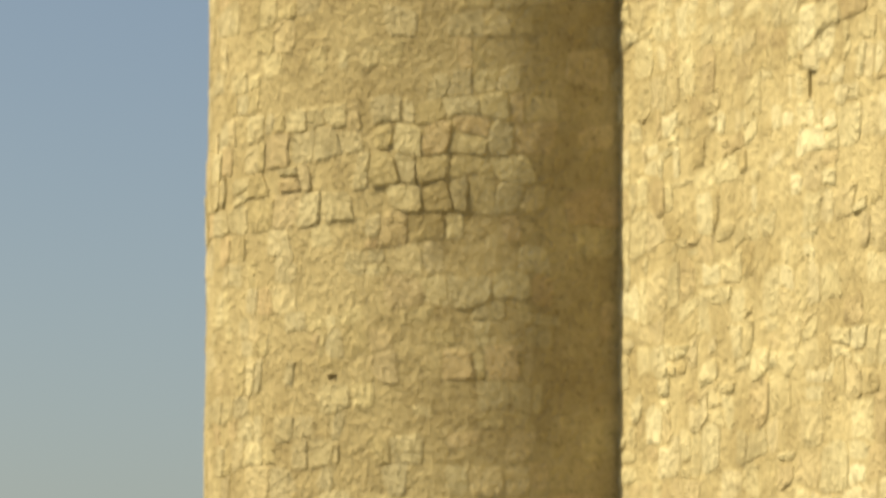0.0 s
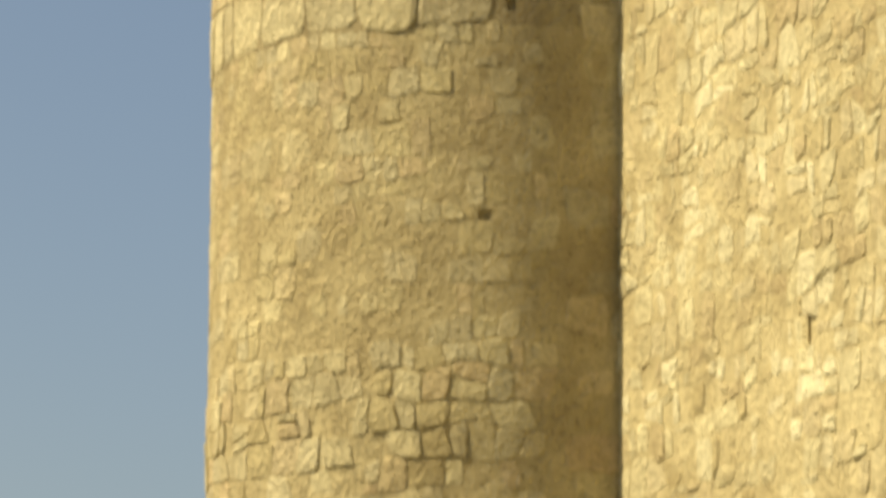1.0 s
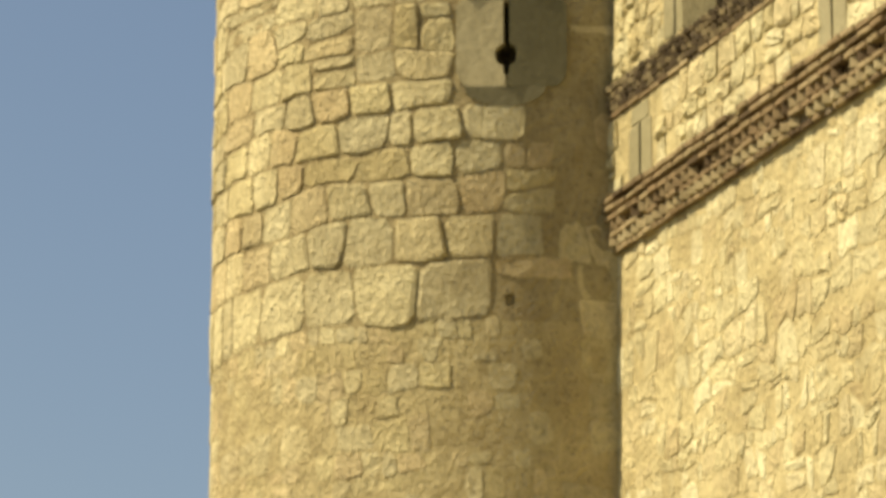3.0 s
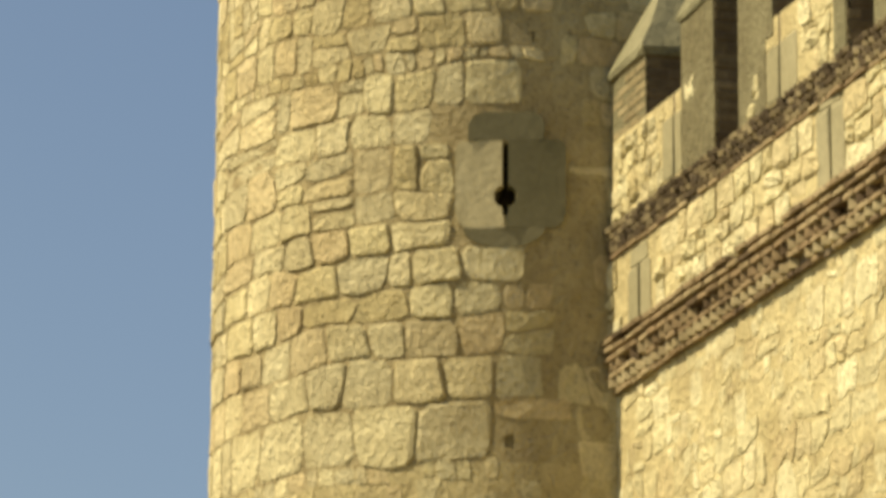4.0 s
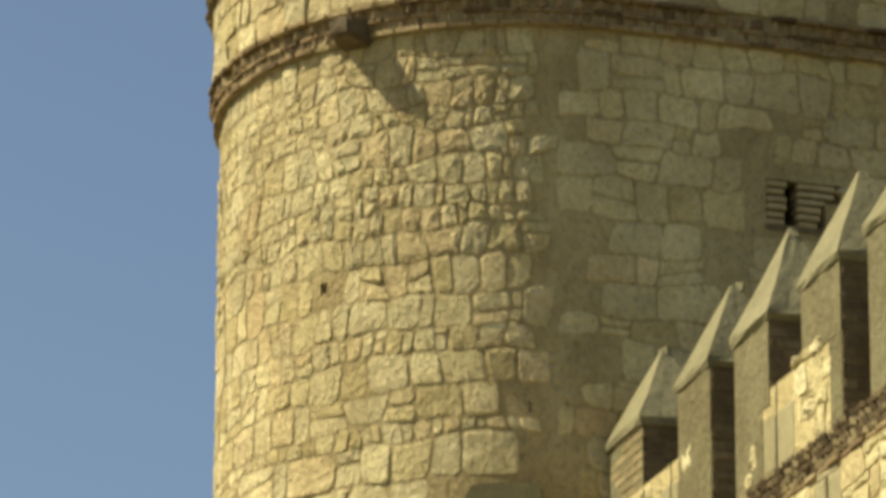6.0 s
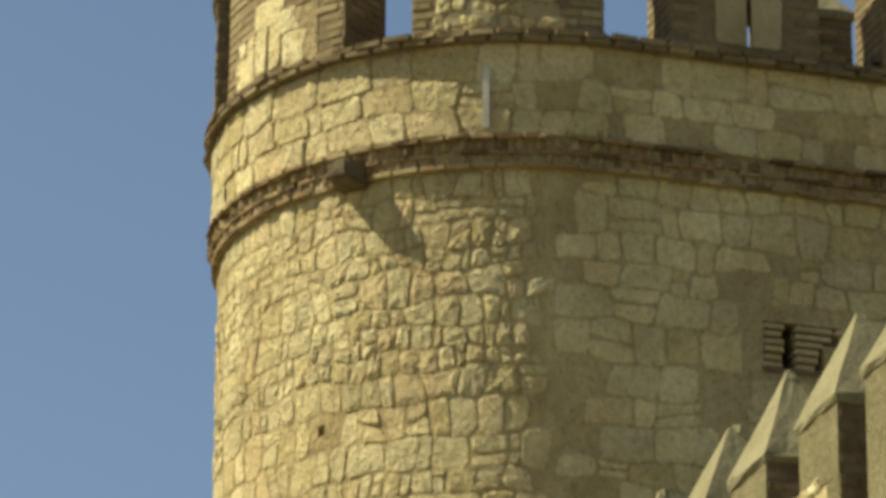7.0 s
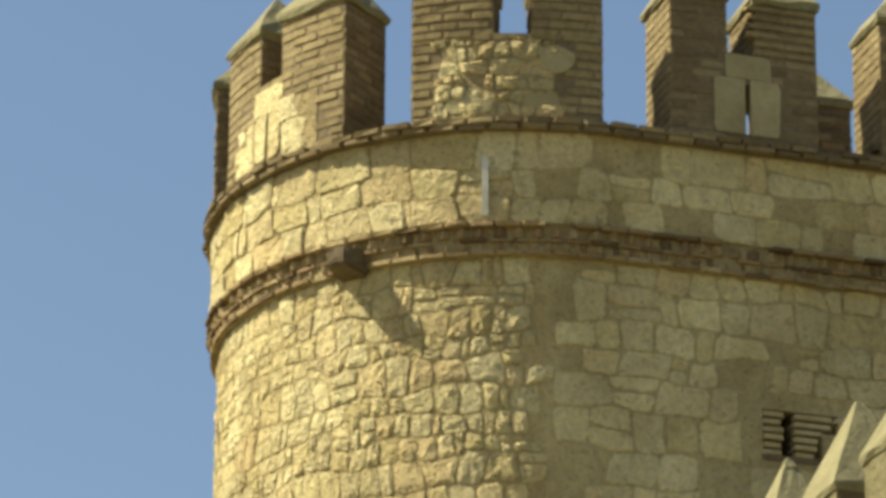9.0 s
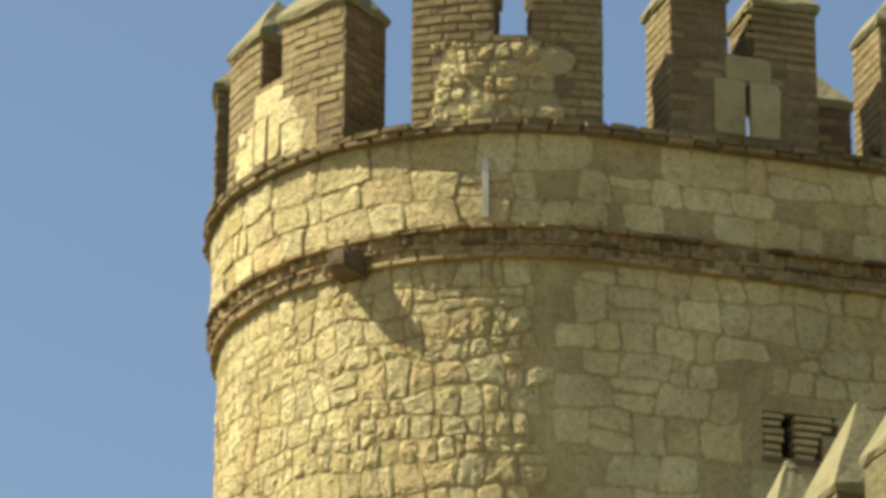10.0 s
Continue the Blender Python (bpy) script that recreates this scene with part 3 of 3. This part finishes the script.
brick_row(keep_at, rng, ledge, A, B, 21.375, 21.43, 0.19, 0.3, depth=0.3, loss=0.02, jit=0.014)
brick_row(keep_at, rng, ledge, A, B, 21.436, 21.495, 0.21, 0.28, depth=0.3, loss=0.06, jit=0.016)

T = 0.75
# brick tones carry the light: tan on sunlit faces, dark on shaded ones
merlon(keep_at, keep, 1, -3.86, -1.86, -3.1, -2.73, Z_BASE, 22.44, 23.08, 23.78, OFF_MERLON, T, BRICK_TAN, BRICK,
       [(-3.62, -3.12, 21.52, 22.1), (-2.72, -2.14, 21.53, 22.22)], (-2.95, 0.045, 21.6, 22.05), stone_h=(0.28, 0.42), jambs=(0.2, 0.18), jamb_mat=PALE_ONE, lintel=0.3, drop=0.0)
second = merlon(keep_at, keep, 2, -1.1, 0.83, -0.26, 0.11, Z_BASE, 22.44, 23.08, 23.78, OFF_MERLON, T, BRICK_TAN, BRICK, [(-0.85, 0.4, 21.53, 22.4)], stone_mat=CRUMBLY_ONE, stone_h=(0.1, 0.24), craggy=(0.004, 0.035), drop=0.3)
rng = random.Random(12)
for s, z, w, h in ((0.37, 22.18, 0.2, 0.16), (0.06, 22.28, 0.17, 0.13), (-0.5, 21.66, 0.3, 0.1), (0.2, 21.7, 0.2, 0.09)):
    o = [(s + w * rng.uniform(0.75, 1.1) * math.cos(q), z + h * rng.uniform(0.75, 1.1) * math.sin(q)) for q in [math.tau * k / 11 for k in range(11)]]
    daub = single(keep_at, s, z, OFF_MERLON, *block(keep_at, rng, s, z, o, 0.005, OFF_MERLON + 0.008, 0.1), DRESSED, second)
    daub.name = "plaster_patch"
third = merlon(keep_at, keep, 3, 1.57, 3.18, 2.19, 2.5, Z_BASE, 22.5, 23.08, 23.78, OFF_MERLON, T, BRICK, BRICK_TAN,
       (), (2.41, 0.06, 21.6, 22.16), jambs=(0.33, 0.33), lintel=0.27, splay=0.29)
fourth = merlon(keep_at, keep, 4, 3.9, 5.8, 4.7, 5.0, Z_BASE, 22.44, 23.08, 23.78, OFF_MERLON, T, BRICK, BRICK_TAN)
for k in range(6):      # whitened courses, whose ends jut into the notch
    z, start = 22.51 + 0.1 * k, 2.5 - rng.choice((0.0, 0.05, 0.09))
    for half in range(2):
        w = (3.17 - start) / 2
        brick(rng, frame_at(keep_at, start + w * (half + 0.5), z + 0.03, OFF_MERLON + 0.012), (w, 0.1, 0.055), third, BRICK_TAN)
brick(rng, frame_at(keep_at, 3.86, 21.68, 0.06), (0.1, 0.12, 0.09), fourth)
merlon(keep_at, keep, 5, -6.55, -4.6, -5.75, -5.4, Z_BASE, 22.44, 23.08, 23.78, OFF_MERLON, T, BRICK, BRICK)
for i, s in enumerate((-9.4, -12.15, -14.9)):
    merlon(keep_at, keep, 10 + i, s, s + 1.95, s + 0.8, s + 1.15, Z_BASE, 22.44, 23.08, 23.78, OFF_MERLON, T, BRICK, BRICK, detail=False)
# the inner parapet on the roof, with a merlon that shows through a gap
v, f = slab(inner_at, 2.2, 6.5, Z_CORNICE, Z_BASE, -0.7, 0.09)
inner = part("inner_parapet", v, f, MORTAR, keep, "low inner parapet wall on the roof")
post = part("merlon", *slab(inner_at, 3.7, 4.4, Z_BASE, 23.0, -0.61, 0.084), BED, keep, "single brick battlement on the inner parapet")
rng = random.Random(20)
# the end towards the sun is painted lighter than the front
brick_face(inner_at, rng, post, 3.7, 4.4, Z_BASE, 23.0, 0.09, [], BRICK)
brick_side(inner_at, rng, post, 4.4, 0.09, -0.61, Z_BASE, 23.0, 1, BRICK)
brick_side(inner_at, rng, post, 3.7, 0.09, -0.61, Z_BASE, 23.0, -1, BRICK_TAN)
cap(inner_at, 3.7, 4.4, 23.0, 23.62, -0.61, 0.09, post, rng)

# ---- the curtain wall ----
W_LOW, W_MID, W_UP, W_TOP = 12.43, 12.96, 13.76, 14.09
UP = 0.065
curtain = tagged(new("curtain_wall"), "sunlit pale limestone curtain wall with brick bands and battlements", "wall")


def wall_body(z0, z1, off, holes, label, deep=0.6):
    ws = spread(-1.2, WALL_END, 0.5, [q for h in holes for q in h[:2]])
    wz = spread(z0, z1, 1.0, [q for h in holes for q in h[2:]])
    v, f = face_grid(wall_at, ws, wz, off, [(*q, deep) for q in holes])
    bv, bf = slab(wall_at, -1.2, WALL_END, z0, z1, -1.15, off - 0.75, 20)
    nn, m = len(v), len(wz)
    v += bv
    f += [tuple(i + nn for i in q) for q in bf]
    e = (len(ws) - 1) * m
    tops = [i * m + m - 1 for i in range(len(ws))]
    f.append(tops + [nn + 4 + 1, nn + 1])
    f.append([e, nn + 4, nn + 5] + [e + k for k in reversed(range(1, m))])
    f.append([i * m for i in reversed(range(len(ws)))] + [nn, nn + 4])
    return part("wall", v, f, MORTAR_PALE, curtain, label)


SLITS = [(0.835, 0.885, 12.98, 13.54), (5.815, 5.865, 13.0, 13.7)]
HOLLOWS = [(4.92, 5.12, 7.98, 8.24), (0.64, 0.78, 8.34, 8.46)]   # where stones have dropped out
lower = wall_body(-0.3, W_LOW, 0.0, HOLLOWS, "lower face of pale rubble limestone under smeared mortar", 0.03)
upper = wall_body(W_MID, W_UP, UP, SLITS, "strip of pale rubble limestone between brick bands")
band = part("brick_band", *slab(wall_at, -1.2, WALL_END, W_LOW, W_MID, -1.1, 0.03, 20), BED, curtain, "broad brown brick band with dentils")
top = part("brick_band", *slab(wall_at, -1.2, WALL_END, W_UP, W_TOP, -1.1, 0.05, 20), BED, curtain, "rough brown brick band under the battlements")
rng = random.Random(31)
E0, E1 = -0.5, 9.0
brick_row(wall_at, rng, band, E0, E1, 12.43, 12.475, 0.07, 0.28, material=BRICK_BAND, loss=0.06, jit=0.012)
tooth_row(wall_at, rng, band, E0, E1, 12.48, 12.575, 0.13, 0.2, material=TOOTH, loss=0.03, thick=0.55)
brick_row(wall_at, rng, band, E0, E1, 12.58, 12.625, 0.11, 0.28, material=BRICK_BAND, loss=0.04, jit=0.012)
tooth_row(wall_at, rng, band, E0 + 0.08, E1, 12.63, 12.73, 0.15, 0.2, material=BRICK_BAND, loss=0.03, thick=0.55)
brick_row(wall_at, rng, band, E0, E1, 12.735, 12.785, 0.14, 0.28, material=BRICK_BAND, loss=0.03, jit=0.012)
brick_row(wall_at, rng, band, E0, E1, 12.83, 12.875, 0.155, 0.28, material=BRICK_BAND, loss=0.03, jit=0.012)
brick_row(wall_at, rng, band, E0, E1, 12.905, 12.955, 0.175, 0.28, material=BRICK_BAND, loss=0.04, jit=0.012)
brick_row(wall_at, rng, top, E0, E1, 13.765, 13.81, 0.09, 0.28, material=BRICK_BAND, loss=0.05, jit=0.014)
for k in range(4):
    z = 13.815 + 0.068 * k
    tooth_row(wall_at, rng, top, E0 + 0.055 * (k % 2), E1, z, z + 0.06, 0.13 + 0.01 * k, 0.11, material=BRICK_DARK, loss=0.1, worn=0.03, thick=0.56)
for a, b, c, d in SLITS:
    for sg in (-1, 1):
        hewn(wall_at, rng, (a + b) / 2 + sg * 0.175, (c + d) / 2, 0.3, d - c, UP, GRANITE_MID, upper, "slit_jamb", "grey dressed stone beside the slit", -sg)
    hewn(wall_at, rng, (a + b) / 2, d + 0.09, 0.5, 0.16, UP, GRANITE_MID, upper, "slit_lintel", "grey dressed stone over the slit")

WT = 0.8
merlon(wall_at, curtain, 41, 0.08, 2.96, 1.05, 2.08, W_TOP, 14.95, 15.58, 16.58, UP, WT, BRICK_TAN, BRICK,
       [(0.1, 1.55, 14.1, 14.9), (2.2, 2.5, 14.75, 15.0)], (1.86, 0.05, 14.15, 14.69), stone_body=True,
       plaster=[(2.08, 2.955, 14.1, 15.575)], jambs=(0.28, 0.2), jamb_mat=GRANITE_MID, craggy=(0.014, 0.04), drop=0.1)
merlon(wall_at, curtain, 42, 3.6, 6.24, 4.49, 5.31, W_TOP, 14.9, 15.55, 16.65, UP, WT, BRICK_TAN, BRICK,
       [(5.12, 5.95, 14.1, 15.0), (3.85, 4.15, 14.12, 14.5), (4.1, 4.3, 14.65, 14.85)], (4.64, 0.05, 14.12, 14.57), stone_body=True,
       plaster=[(3.605, 4.3, 14.1, 15.545), (4.302, 4.488, 14.75, 15.545), (5.312, 6.235, 14.9, 15.545), (5.95, 6.235, 14.1, 14.898)], jambs=(0.3, 0.42), jamb_mat=GRANITE_MID, craggy=(0.014, 0.04), drop=0.1)
merlon(wall_at, curtain, 43, 6.88, 9.6, 7.8, 8.65, W_TOP, 14.9, 15.55, 16.58, UP, WT, BRICK_TAN, BRICK, [(7.4, 9.5, 14.1, 14.85)], stone_body=True,
       plaster=[(6.885, 7.795, 14.1, 15.545)])
merlon(wall_at, curtain, 44, 10.2, 12.9, 11.1, 12.0, W_TOP, 14.9, 15.55, 16.58, UP, WT, BRICK_TAN, BRICK, detail=False)

# ---- stones of the walls ----
BEDS = (11.78, 12.38, 12.83, 13.21, 13.55, 13.89, 14.21, 14.55, 14.97, 15.33, 15.76, 15.92, 16.28, 16.62, 16.87, 17.24, 17.6, 17.93, 18.15,
        18.38, 18.65, 18.99, 19.23, 19.48, 19.75)   # beds of the courses above the smeared foot of the keep
JOINTS = {   # upright joints of the best kept courses, by the height of their bed
    11.78: (-3.95, -3.65, -3.05, -2.38, -1.73, -1.06, -0.33),
    12.38: (-3.88, -3.42, -2.89, -2.32, -1.87, -1.31, -0.80, -0.30),
    12.83: (-3.91, -3.43, -3.03, -2.57, -2.07, -1.57, -1.19, -0.63, -0.22, 0.30),
    13.21: (-3.83, -3.20, -2.77, -2.39, -1.73, -1.15, -0.70, -0.22),
    13.55: (-3.95, -3.33, -2.90, -2.50, -1.95, -1.38, -1.12, -0.62, -0.00),
    13.89: (-3.98, -3.22, -2.67, -2.27, -1.81, -1.35, -0.72),
    14.21: (-3.89, -3.29, -2.73, -2.31, -1.76, -1.33, -0.72),
    14.55: (-4.03, -3.37, -2.83, -2.40, -1.78, -1.34, -1.07, -0.72),
    14.97: (-3.94, -2.84, -2.25, -1.82, -1.34, -0.96, -0.61),
    15.33: (-4.41, -3.56, -2.83, -2.62, -1.96, -1.68, -1.33, -0.93, -0.59),
}
EDGE = 0.1      # beyond this the sheltered side begins, with larger blocks in flush mortar
rng = random.Random(3)


def keep_proud(s, z):
    deep = noise.noise(Vector((s * 0.45, z * 0.45, 40)))
    worn = max(0.3, min(1.0, (0.2 - s) / 0.9)) if z < 15.5 else 1.0
    if z < 11.78:
        ragged = max(0.0, 1 - abs(z - 8.0) / 0.85)
        return worn * max(0.003, 0.005 + 0.007 * deep + 0.016 * ragged)
    return worn * max(0.008, (0.017 if z < 14.2 or z > 17.6 else 0.012) + 0.009 * deep)


def flush_proud(s, z):
    return max(0.002, (0.010 if z > 15 else 0.003) + 0.006 * noise.noise(Vector((s * 0.6, z * 0.6, 20))))


def keep_joint(s, z):
    return 0.011 if z < 11.7 else 0.018 if z < 14.2 else 0.016


def keep_split(z):
    return 0.06 if z < 14.2 else 0.22


def wall_proud(s, z):
    return max(0.003, 0.010 + 0.013 * noise.noise(Vector((s * 0.6, z * 0.6, 70))))


def out_of_keep(s, z, w, h):
    return inside(s, z, w, h, LOOP_ZONE) or any(a - 0.5 * w < s < c + 0.5 * w and d - 0.5 * h < z < e + 0.5 * h for a, c, d, e in PUTLOGS)


def thin(joint):
    return lambda s, z: joint


exposed = [q for q in coursed(rng, -6.4, EDGE, 0.0, Z_BODY, lambda z: 0.2, lambda z: 0.32, lambda z: (0.65, 1.4) if z < 16.6 else (0.5, 1.15), keep_split, 0.05, BEDS, JOINTS) if sum(c[0] for c in q) / len(q) < EDGE + 0.1]
sheltered = [q for q in coursed(rng, EDGE + 0.3, 5.2, 0.0, Z_BODY, lambda z: 0.28, lambda z: 0.42, (0.8, 1.9), lambda z: 0.05) if min(c[0] for c in q) > EDGE + 0.2]
exposed = list(wandering(exposed, lambda z: 0.07 if z > 16.6 or z < 11.5 else 0.035))
lay(keep_at, [q for q in exposed if q[0][1] < 17.5], rng, body, keep_joint, keep_proud, 0.0, STONE_ONE, STONE, out_of_keep,
    lambda s, z: -4.4 < s < 1.0 and 11.1 < z < 16.2, lambda s, z: 0.0 if z > 11.7 else 0.15 if abs(z - 8.0) < 0.8 else 0.45,
    rough=lambda s, z: 0.25)
lay(keep_at, [q for q in exposed if q[0][1] >= 17.5], rng, body, keep_joint, keep_proud, 0.0, CRUMBLY_ONE, CRUMBLY, out_of_keep,
    lambda s, z: False, lambda s, z: 0.02, rough=lambda s, z: 0.6)
lay(keep_at, wandering(sheltered, 0.06), rng, body, lambda s, z: 0.015 if z > 15 else 0.007, flush_proud, 0.0,
    STONE_ONE, STONE, out_of_keep, lambda s, z: False, lambda s, z: 0.6 if z < 12 else 0.35 if z < 15 else 0.07)
ashlar = list(wandering(coursed(rng, -6.4, 5.2, Z_CORNICE, Z_LEDGE, lambda z: 0.3, lambda z: 0.4, (0.9, 1.9), lambda z: 0.04, 0.03), 0.05))
lay(keep_at, [q for q in ashlar if q[0][0] < -0.5], rng, parapet, thin(0.011), lambda s, z: 0.022, OFF_PARAPET, CRUMBLY_ONE, CRUMBLY,
    lambda s, z, w, h: False, lambda s, z: True, lambda s, z: 0.03, rough=lambda s, z: 0.38)
lay(keep_at, [q for q in ashlar if q[0][0] >= -0.5], rng, parapet, thin(0.01), lambda s, z: 0.006, OFF_PARAPET, STONE_ONE, STONE,
    lambda s, z, w, h: False, lambda s, z: True, lambda s, z: 0.12)
lay(wall_at, wandering(coursed(rng, -0.2, 10.5, 0.0, W_LOW, lambda z: 0.16, lambda z: 0.36, (0.7, 1.8), lambda z: 0.2, 0.09), 0.1), rng, lower, thin(0.02), wall_proud, 0.0,
    PALE_ONE, PALE, lambda s, z, w, h: inside(s, z, w, h, HOLLOWS), lambda s, z: 9.0 < z < 12.4 and s < 7.2, lambda s, z: 0.25, rough=lambda s, z: 0.6)
lay(wall_at, coursed(rng, -0.2, 10.5, W_MID, W_UP, lambda z: 0.15, lambda z: 0.26, (0.7, 1.8), lambda z: 0.15, 0.05), rng, upper, thin(0.018), lambda s, z: 0.024, UP,
    PALE_ONE, PALE, lambda s, z, w, h: inside(s, z, w, h, [(q[0] - 0.3, q[1] + 0.3, q[2], q[3] + 0.1) for q in SLITS]), lambda s, z: s < 8, lambda s, z: 0.04, rough=lambda s, z: 0.6)
